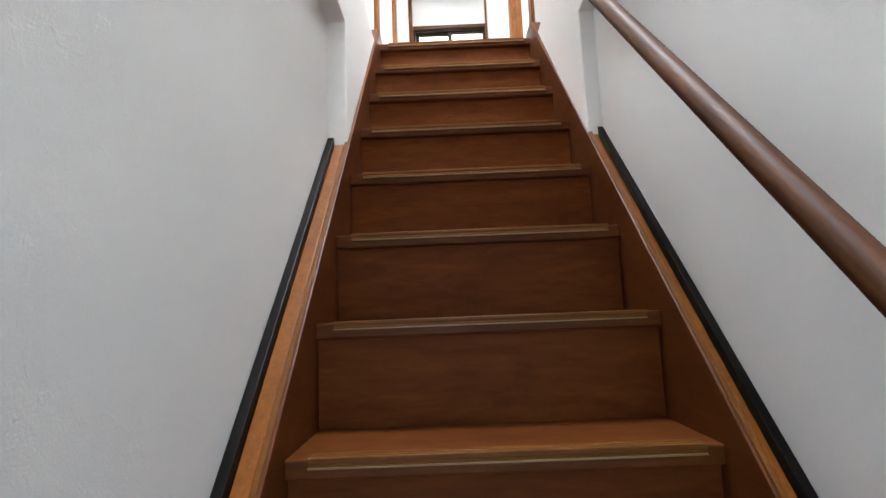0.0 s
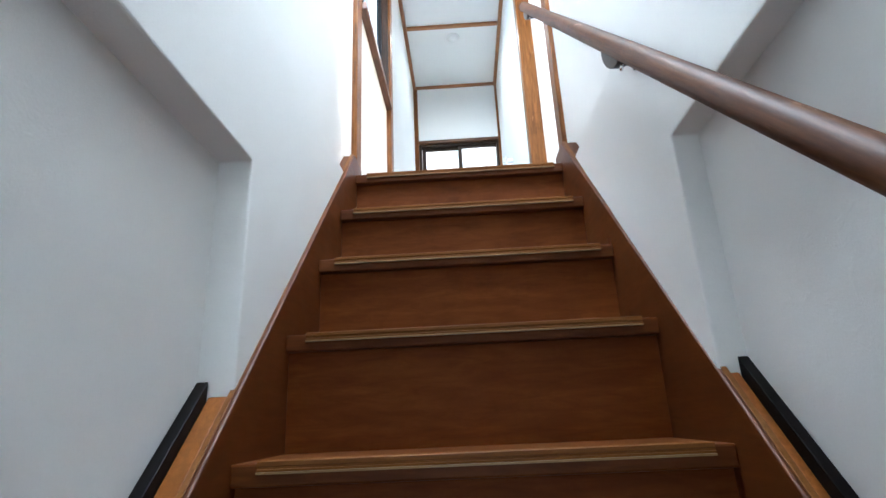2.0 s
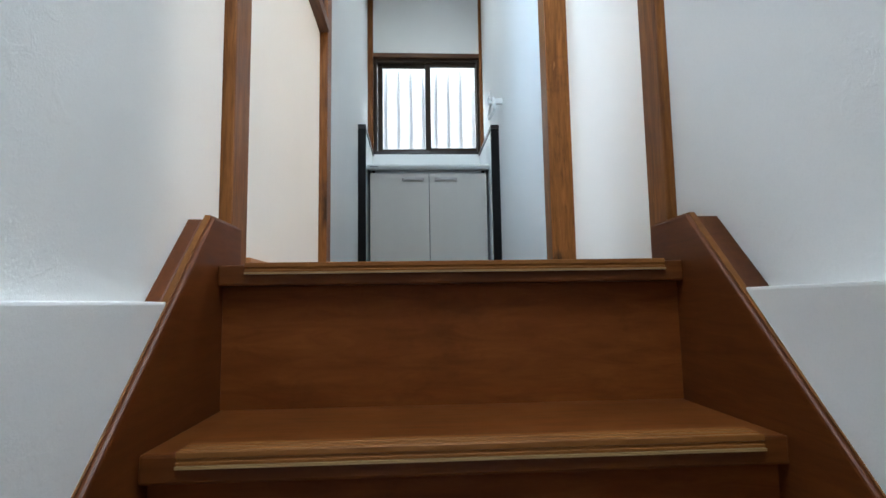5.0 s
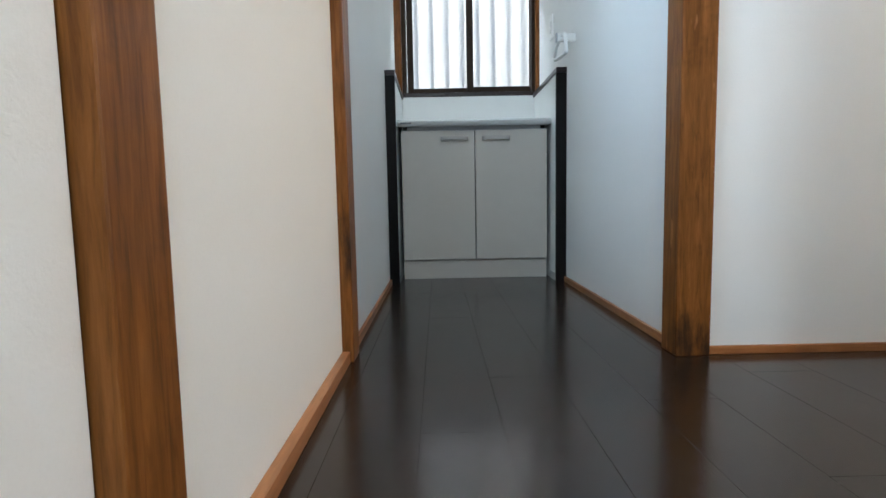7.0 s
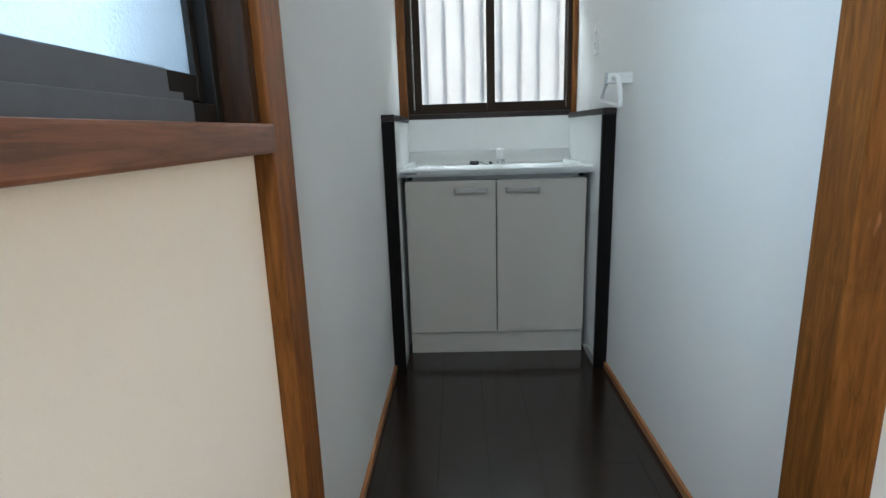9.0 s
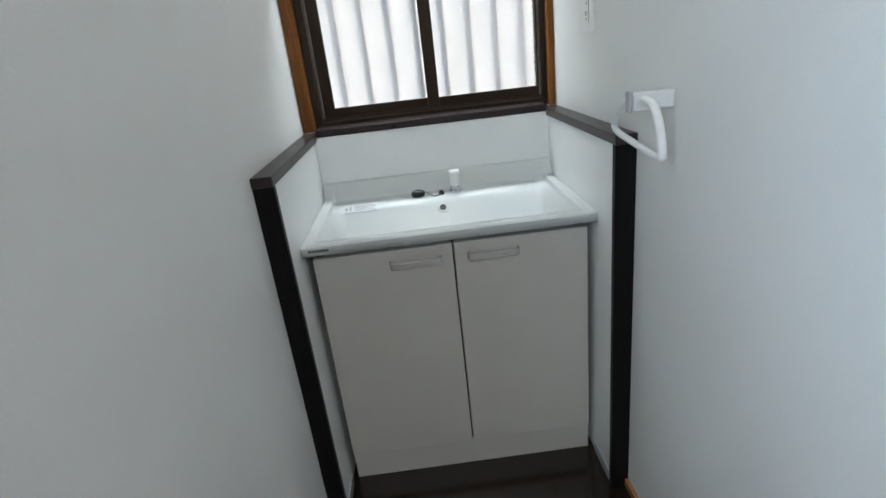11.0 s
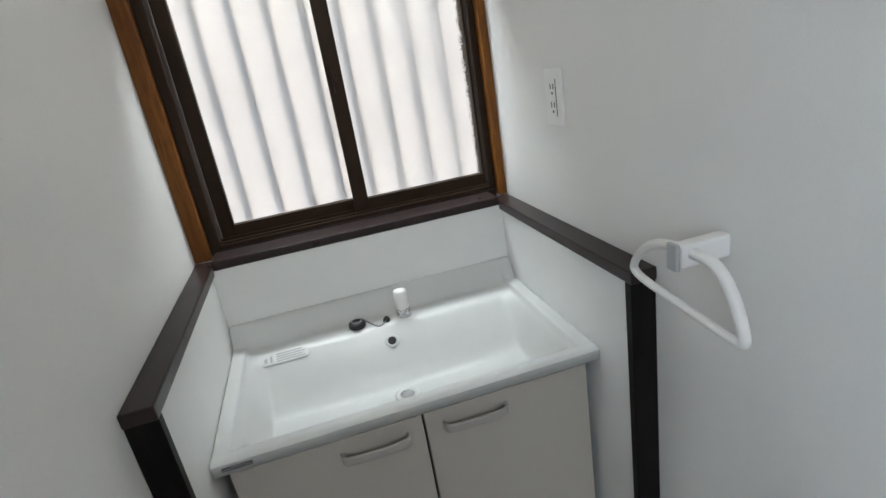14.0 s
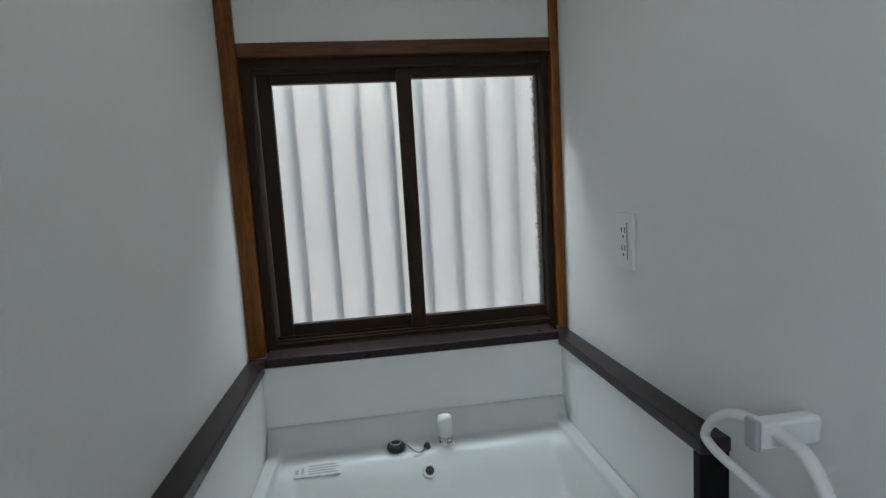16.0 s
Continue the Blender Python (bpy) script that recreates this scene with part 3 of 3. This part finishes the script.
# ---- window beside the stair head ----
win2 = thing("window_2", (-0.5, 0.62, 0.985), "obscure glass window in dark grey frame above worn wooden sill", "window", kind="structure")
part("window_sill", box(-0.60, -0.405, 0.202, 1.035, 0.945, 0.985, 0.004), M_SILL, win2, "worn brown wooden window sill board")
part("lintel", box(-0.60, -0.415, 0.202, 1.035, 1.89, 1.929, 0.003), M_SILL, win2)
for y0, y1 in ((0.202, 0.225), (1.010, 1.035)):
    part("jamb", box(-0.60, -0.424, y0, y1, 0.986, 1.889, 0.003), M_JAMB, win2, "dark stained wooden jamb")
fr = bmesh.new()
add_box(fr, -0.585, -0.462, 0.226, 0.925, 0.986, 1.012, 0.002)
add_box(fr, -0.478, -0.473, 0.246, 0.925, 1.012, 1.022)
frame_2 = part("window_frame", fr, M_SLATE, win2, "slate grey aluminium window frame")
# frame sides and a corner block blackened to stand for the shaded gap
fr = bmesh.new()
add_box(fr, -0.585, -0.464, 0.226, 1.009, 1.86, 1.888, 0.002)
add_box(fr, -0.585, -0.464, 0.226, 0.246, 1.012, 1.86, 0.002)
add_box(fr, -0.585, -0.464, 0.993, 1.009, 0.986, 1.86, 0.002)
add_box(fr, -0.585, -0.466, 0.925, 0.993, 0.986, 1.011, 0.002)
part("dark_surround", fr, M_SHADEALU, frame_2, "near-black frame sides, with the corner's shade put into the colour")
for y0, y1, x in ((0.59, 0.990, -0.500), (0.248, 0.63, -0.530)):
    s = bmesh.new()
    add_box(s, x, x + 0.022, y0, y0 + 0.028, 1.014, 1.858, 0.002)
    add_box(s, x, x + 0.022, y0 + 0.028, y1 - 0.020, 1.83, 1.858, 0.002)
    add_box(s, x, x + 0.022, y0 + 0.028, y1 - 0.085, 1.014, 1.048, 0.002)
    ob = part("sash", s, M_SLATE, win2, "slate grey aluminium sash")
    # dark stile, plus a filler block that paints the corner's shade
    s = bmesh.new()
    add_box(s, x + 0.001, x + 0.021, y1 - 0.014, y1, 1.014, 1.858, 0.002)
    add_box(s, x + 0.001, x + 0.021, y1 - 0.085, y1 - 0.014, 1.015, 1.047, 0.002)
    part("dark_stile", s, M_SHADEALU, ob, "near-black closing stile with a block coloured as the corner's shade")
    pane = part("pane", box(x + 0.009, x + 0.013, y0 + 0.028, y1 - 0.014, 1.048, 1.83), M_GLASS2, ob, "pebbled obscure glass pane")
    pane.visible_shadow = False

# ---- half walls beside the washbasin ----
for side, name, face, inner in ((-1, "half_wall_1", COR_L, -0.391), (1, "half_wall_2", COR_R, 0.391)):
    hw = thing(name, ((face + inner) / 2, 2.3, 0), "low white boxed wall with dark brown cap and post", "half wall", kind="structure")
    part("core", box(face, inner, 2.302, END, 0.0, 1.006), M_PANEL, hw)
    part("cap", box(face, inner - side * 0.007, 2.279, END - 0.0125, 1.006, 1.030, 0.003), M_DARK, hw, "dark brown cap board")
    lo, hi = sorted((inner, inner - side * 0.004))
    part("skirting", box(lo, hi, 2.303, 2.436, 0.0, 0.035, 0.001), M_GREYPL, hw, "thin grey plastic skirting strip")
    part("front_post", box(face, inner - side * 0.006, 2.283, 2.302, 0.0, 1.0055, 0.002), M_BLACK, hw, "black-brown front post board")

solid("trim_9", box(-0.391, 0.391, 2.893, END, 0.0, 1.019), M_PANEL)

# ---- vanity unit ----


def bow(points, height, thick):
    """A flat upright band along the points, slimmer towards its middle."""
    bm = bmesh.new()
    pts = [Vector(p) for p in points]
    rings = []
    for i, p in enumerate(pts):
        d = pts[min(i + 1, len(pts) - 1)] - pts[max(i - 1, 0)]
        out = Vector((d.y, -d.x, 0)).normalized() * thick / 2
        half = height / 2 * (0.78 + 0.22 * abs(2 * i / (len(pts) - 1) - 1))
        rings.append([bm.verts.new(p + a * out + Vector((0, 0, b * half))) for a, b in ((-1, -0.8), (-1, 0.8), (-0.4, 1), (0.6, 1), (1, 0.7), (1, -0.7), (0.6, -1), (-0.4, -1))])
    for s, e in zip(rings, rings[1:]):
        for k in range(8):
            bm.faces.new((s[k], s[(k + 1) % 8], e[(k + 1) % 8], e[k]))
    bm.faces.new(rings[0][::-1])
    bm.faces.new(rings[-1])
    bmesh.ops.recalc_face_normals(bm, faces=bm.faces)
    return bm


VY = 2.41
van = thing("vanity_unit", (0, 2.65, 0), "white two-door vanity cabinet with a wide moulded washbasin top", "vanity unit")
body = bmesh.new()
add_box(body, -0.366, 0.366, 2.462, 2.885, 0.10, 0.655)
add_box(body, -0.366, -0.350, 2.462, 2.885, 0.655, 0.784)
add_box(body, 0.350, 0.366, 2.462, 2.885, 0.655, 0.784)
part("body", body, M_CAB, van)
part("top_rail", box(-0.362, 0.362, 2.454, 2.4615, 0.766, 0.786), M_GREYPL, van, "grey rail under the basin rim")
for x in (-0.352, 0.352):
    part("rail_clip", box(x - 0.011, x + 0.011, 2.4515, 2.4538, 0.768, 0.784), M_GAP, van, "dark plastic rail clip")
part("plinth", box(-0.374, 0.374, 2.458, 2.88, 0.0, 0.099, 0.002), M_CAB, van)
# dark strips that colour in the shade of the door and plinth gaps
part("door_seal", box(-0.006, 0.013, 2.4608, 2.4618, 0.102, 0.763), M_GAP, van, "dark strip drawn as the shade between the doors")
part("plinth_gap", box(-0.366, 0.366, 2.4608, 2.4618, 0.0992, 0.1018), M_GAP, van)
for x0, x1, hx in ((-0.372, 0.0015, -0.100), (0.0055, 0.372, 0.112)):
    door = part("door", box(x0, x1, 2.440, 2.4605, 0.102, 0.763, 0.003), M_CAB, van, "off-white laminated cabinet door")
    arc = [(hx - 0.068, 2.442, 0.722), (hx - 0.066, 2.424, 0.722), (hx - 0.03, 2.416, 0.724), (hx + 0.03, 2.416, 0.724), (hx + 0.066, 2.424, 0.722), (hx + 0.068, 2.442, 0.722)]
    part("handle", bow(smooth_path(arc, 2, False), 0.023, 0.006), M_HANDLE, door, "pale grey bow handle")


def step(a, b, v):
    t = max(0.0, min(1.0, (v - a) / (b - a)))
    return t * t * (3 - 2 * t)


def basin_height(x, y):
    rim, inside = 0.815, 0.360 - abs(x)
    back = 1 - step(2.825, 2.888, y)
    shelf = 0.013 * step(0.0, 0.008, inside) * step(2.436, 2.444, y) * back
    side = step(0.002, 0.052, inside)
    front = step(2.440, 2.515, y)
    rear = 1 - step(2.650, 2.815, y)
    z = rim - shelf - (0.098 + 0.012 * (1 - min(1, (abs(x) / 0.35) ** 2))) * side * front * rear
    z += 0.050 * step(2.846, 2.889, y)
    z -= 0.010 * (1 - step(-0.006, 0.011, min(y - VY, 0.389 - abs(x) + 0.006)))
    return z


basin = bmesh.new()
NX, NY = 240, 150
grid = []
for i in range(NX + 1):
    u = -1 + 2 * i / NX
    x = 0.389 * u
    grid.append([basin.verts.new((x, VY + 0.4825 * j / NY, basin_height(x, VY + 0.4825 * j / NY))) for j in range(NY + 1)])
for i in range(NX):
    for j in range(NY):
        basin.faces.new((grid[i][j], grid[i + 1][j], grid[i + 1][j + 1], grid[i][j + 1]))
low = [basin.verts.new((g[0].co.x, VY + 0.003, 0.784)) for g in grid]
back_low = [basin.verts.new((g[0].co.x, VY + 0.055, 0.787)) for g in grid]
lip = [basin.verts.new(g[0].co) for g in grid]
for i in range(NX):
    basin.faces.new((lip[i], low[i], low[i + 1], lip[i + 1]))
    basin.faces.new((low[i], back_low[i], back_low[i + 1], low[i + 1]))
for col, sgn in ((grid[0], 0), (grid[-1], -1)):
    base_v = [basin.verts.new((v.co.x, v.co.y, 0.784)) for v in col]
    edge_v = [basin.verts.new(v.co) for v in col]
    for j in range(NY):
        basin.faces.new((edge_v[j], edge_v[j + 1], base_v[j + 1], base_v[j]))
bmesh.ops.recalc_face_normals(basin, faces=basin.faces)
part("washbasin", basin, M_WHITEGLOSS, van, "glossy white moulded washbasin", True)
dz = basin_height(0, 2.625)
drain = part("drain", lathe(((0.030, 0.0), (0.030, 0.002), (0.024, 0.0034), (0.020, 0.001), (0.012, 0.0015)), (0.0, 2.625, dz - 0.0005)), M_WHITEGLOSS, van, "pale plastic drain ring", True)
part("drain_hole", lathe(((0.017, 0), (0.017, 0.0006)), (0.0, 2.625, dz + 0.0024)), M_CHROME, drain)
slope = math.atan2(basin_height(0, 2.775) - basin_height(0, 2.745), 0.03)
oz = basin_height(0, 2.757)
tilt = Euler((slope, 0, 0)).to_matrix().to_4x4()
ring = part("overflow_ring", lathe(((0.018, 0), (0.018, 0.0015), (0.013, 0.002), (0.0115, 0.0008)), (0.002, 2.757, oz), tilt), M_WHITEGLOSS, van, smooth=True)
part("overflow_hole", lathe(((0.0105, 0), (0.0105, 0.0008)), (0.002, 2.757, oz + 0.0012), tilt), M_RUBBER, ring, "dark round overflow hole")
tape = bmesh.new()
add_box(tape, -0.372, -0.318, VY - 0.0035, VY + 0.004, 0.7955, 0.8015)
part("maker_mark", tape, M_INK, van, "small grey lettering mark on the basin rim")

# basin label lying on the rear slope
sy = 2.786
sl = math.atan2(basin_height(-0.26, sy + 0.012) - basin_height(-0.26, sy - 0.012), 0.024)
lab_m = Matrix.Translation((-0.264, sy, basin_height(-0.264, sy) + 0.0022)) @ Euler((sl, 0, 0)).to_matrix().to_4x4()
label = thing("care_label", lab_m.translation, "silver rectangular care label with grey print on the basin", "label")
b = box(-0.054, 0.056, -0.017, 0.017, -0.0019, 0.0002)
bmesh.ops.transform(b, matrix=lab_m, verts=b.verts)
part("backing", b, M_LABEL, label)
ink = bmesh.new()
add_box(ink, -0.05, -0.042, -0.008, 0.004, 0.0002, 0.0005)
add_box(ink, -0.036, -0.030, -0.010, 0.008, 0.0002, 0.0005)
for i in range(4):
    add_box(ink, -0.02, 0.05 - 0.006 * (i % 2), -0.012 + i * 0.0068, -0.0085 + i * 0.0068, 0.0002, 0.0005)
bmesh.ops.transform(ink, matrix=lab_m, verts=ink.verts)
part("print_bars", ink, M_PRINT, label)

fz = basin_height(0.053, 2.822)
tap = thing("tap", (0.053, 2.822, fz), "short chrome tap with a white plastic cover on the basin", "tap")
part("chrome_base", lathe(((0.019, 0), (0.020, 0.006), (0.0195, 0.016), (0.016, 0.025), (0.012, 0.029)), (0.053, 2.822, fz - 0.003)), M_CHROME, tap, "polished chrome tap base", True)
part("spout", tube([(0.058, 2.812, fz + 0.014), (0.062, 2.796, fz + 0.010)], 0.008), M_CHROME, tap, "", True)
part("white_cover", lathe(((0.0165, 0.026), (0.0182, 0.029), (0.0185, 0.066), (0.017, 0.075), (0.008, 0.077)), (0.053, 2.822, fz - 0.003)), M_PLASTIC, tap, "white plastic cylinder cover", True)
pz = basin_height(-0.073, 2.822)
plug = thing("basin_plug", (-0.073, 2.822, pz), "black rubber basin plug with ball chain", "plug")
part("stopper", lathe(((0.020, 0), (0.023, 0.005), (0.022, 0.013), (0.017, 0.018), (0.007, 0.015), (0.004, 0.015)), (-0.073, 2.822, pz)), M_RUBBER, plug, smooth=True)
part("stopper_ring", tube([(-0.073 + 0.013 * math.cos(a), 2.822 + 0.013 * math.sin(a), pz + 0.0185) for a in [2 * math.pi * k / 20 for k in range(20)]], 0.0016, True, 8), M_CHROME, plug, smooth=True)
chain = []
for a in range(24):
    t = a / 23
    x, y = -0.05 + 0.052 * t, 2.822 - 0.030 * math.sin(math.pi * t * 0.85)
    chain.append((x, y, basin_height(x, y) + 0.004 + 0.008 * (1 - t)))
balls = tube(chain, 0.0009, sides=6)
for c in chain:
    bmesh.ops.create_icosphere(balls, subdivisions=1, radius=0.0023, matrix=Matrix.Translation(c))
part("ball_chain", balls, M_CHAIN, plug, smooth=True)
part("chain_anchor", lathe(((0.0095, 0), (0.0085, 0.007), (0.003, 0.014)), (0.004, 2.813, basin_height(0.004, 2.813))), M_RUBBER, plug, smooth=True)

# ---- towel holder ----
towel = thing("towel_holder", (COR_R, 2.12, 1.12), "white plastic towel ring on a wall bracket, empty", "towel ring")
mt = bmesh.new()
add_box(mt, 0.354, COR_R, 2.117, 2.140, 1.101, 1.135, 0.005)
part("wall_bracket", mt, M_PLASTIC, towel)
part("bracket_cover", box(0.346, 0.3538, 2.118, 2.139, 1.098, 1.138, 0.003), M_GREYPL, towel, "pale grey end cap")
loop = smooth_path([(0.372, 2.09, 1.122), (0.372, 2.15, 1.122), (0.371, 2.205, 1.112), (0.368, 2.245, 1.072), (0.367, 2.246, 1.048),
                    (0.367, 2.14, 1.037), (0.367, 2.035, 1.026), (0.367, 2.016, 1.030), (0.369, 2.036, 1.080), (0.371, 2.065, 1.115)], 3)
part("ring", tube(loop, 0.0083, True, 14, 0.8), M_PLASTIC, towel, "glossy white plastic towel ring", True)

# ---- socket ----
sock = thing("wall_socket", (COR_R, 2.597, 1.31), "white double wall socket plate with earth holes", "socket")
part("plate", box(COR_R - 0.009, COR_R, 2.561, 2.632, 1.251, 1.369, 0.003), M_PLASTIC, sock)
insert = part("insert", box(COR_R - 0.0105, COR_R - 0.0085, 2.584, 2.609, 1.272, 1.348, 0.0008), M_PLASTIC, sock)
for z in (1.290, 1.328):
    holes = bmesh.new()
    for dy in (-0.0063, 0.0063):
        add_box(holes, COR_R - 0.0112, COR_R - 0.010, 2.5965 + dy - 0.0013, 2.5965 + dy + 0.0013, z, z + 0.011)
    add_box(holes, COR_R - 0.0112, COR_R - 0.010, 2.594, 2.599, z - 0.011, z - 0.006)
    part("slots", holes, M_RUBBER, insert)
# thin grey strip paints the shadow along the insert's edge
part("insert_shadow_line", box(COR_R - 0.0098, COR_R - 0.0088, 2.5815, 2.5838, 1.272, 1.348), M_INK, insert, "grey strip drawn as the shadow beside the insert")

# ---- recessed ceiling lamps ----
for x, y in ((0.005, 2.24),):
    lampthing = thing("downlight", (x, y, CEIL), "small round white recessed ceiling downlight, switched on", "downlight")
    part("trim_ring", lathe(((0.050, 0.0), (0.062, 0.0), (0.064, -0.003), (0.060, -0.008), (0.051, -0.009), (0.050, -0.004)), (x, y, CEIL)), M_PLASTIC, lampthing, smooth=True)
    part("lens", lathe(((0.0495, 0.0), (0.0495, -0.002)), (x, y, CEIL - 0.001)), M_LED, lampthing, "glowing lamp disc")

# invented fixture for the unseen stair lamp; the glow disc lies off the rim
shade = thing("added_ceiling_lamp", (-0.05, -0.98, CEIL), "round flush white ceiling lamp over the stairs, unseen and added", "ceiling lamp")
part("rim", lathe(((0.150, 0.0), (0.172, 0.0), (0.176, -0.012), (0.168, -0.024), (0.152, -0.024), (0.150, -0.006)), (-0.05, -0.98, CEIL)), M_PLASTIC, shade, smooth=True)
part("diffuser", lathe(((0.1495, 0.0), (0.1495, -0.004)), (-0.15, -1.5, CEIL - 0.001)), M_LED, shade, "glowing white disc of the added lamp")

# ---- upper floor boards ----
floor = thing("floor", (0, 1.5, -0.02), "dark brown glossy wooden plank floor", "floor", kind="structure")
part("subfloor", box(OUT_L, 2.3, 0.06, END + 0.1, -0.2, -0.016), M_GAP, floor)
edges = [-0.60, -0.529, -0.379, -0.229, -0.080, 0.070, 0.220, 0.366, 0.520, 0.670, 0.820, 0.970, 1.120, 1.270, 1.420, 1.570, 1.720, 1.870, 2.020, 2.2]
for c, (x0, x1) in enumerate(zip(edges, edges[1:])):
    y = 0.077
    first = (0.45, 0.903, 0.2, 0.62, 0.903, 0.35, 0.75)[c % 7]
    far = 2.95 if x1 < 0.55 else 1.06
    while y < far - 0.01:
        e = min(far, first if y < 0.1 else y + 0.909)
        part("floor_board", box(x0 + 0.0002, x1 - 0.0002, y, e - 0.0004, -0.015, 0.0, 0.0005), M_FLOOR, floor)
        y = e
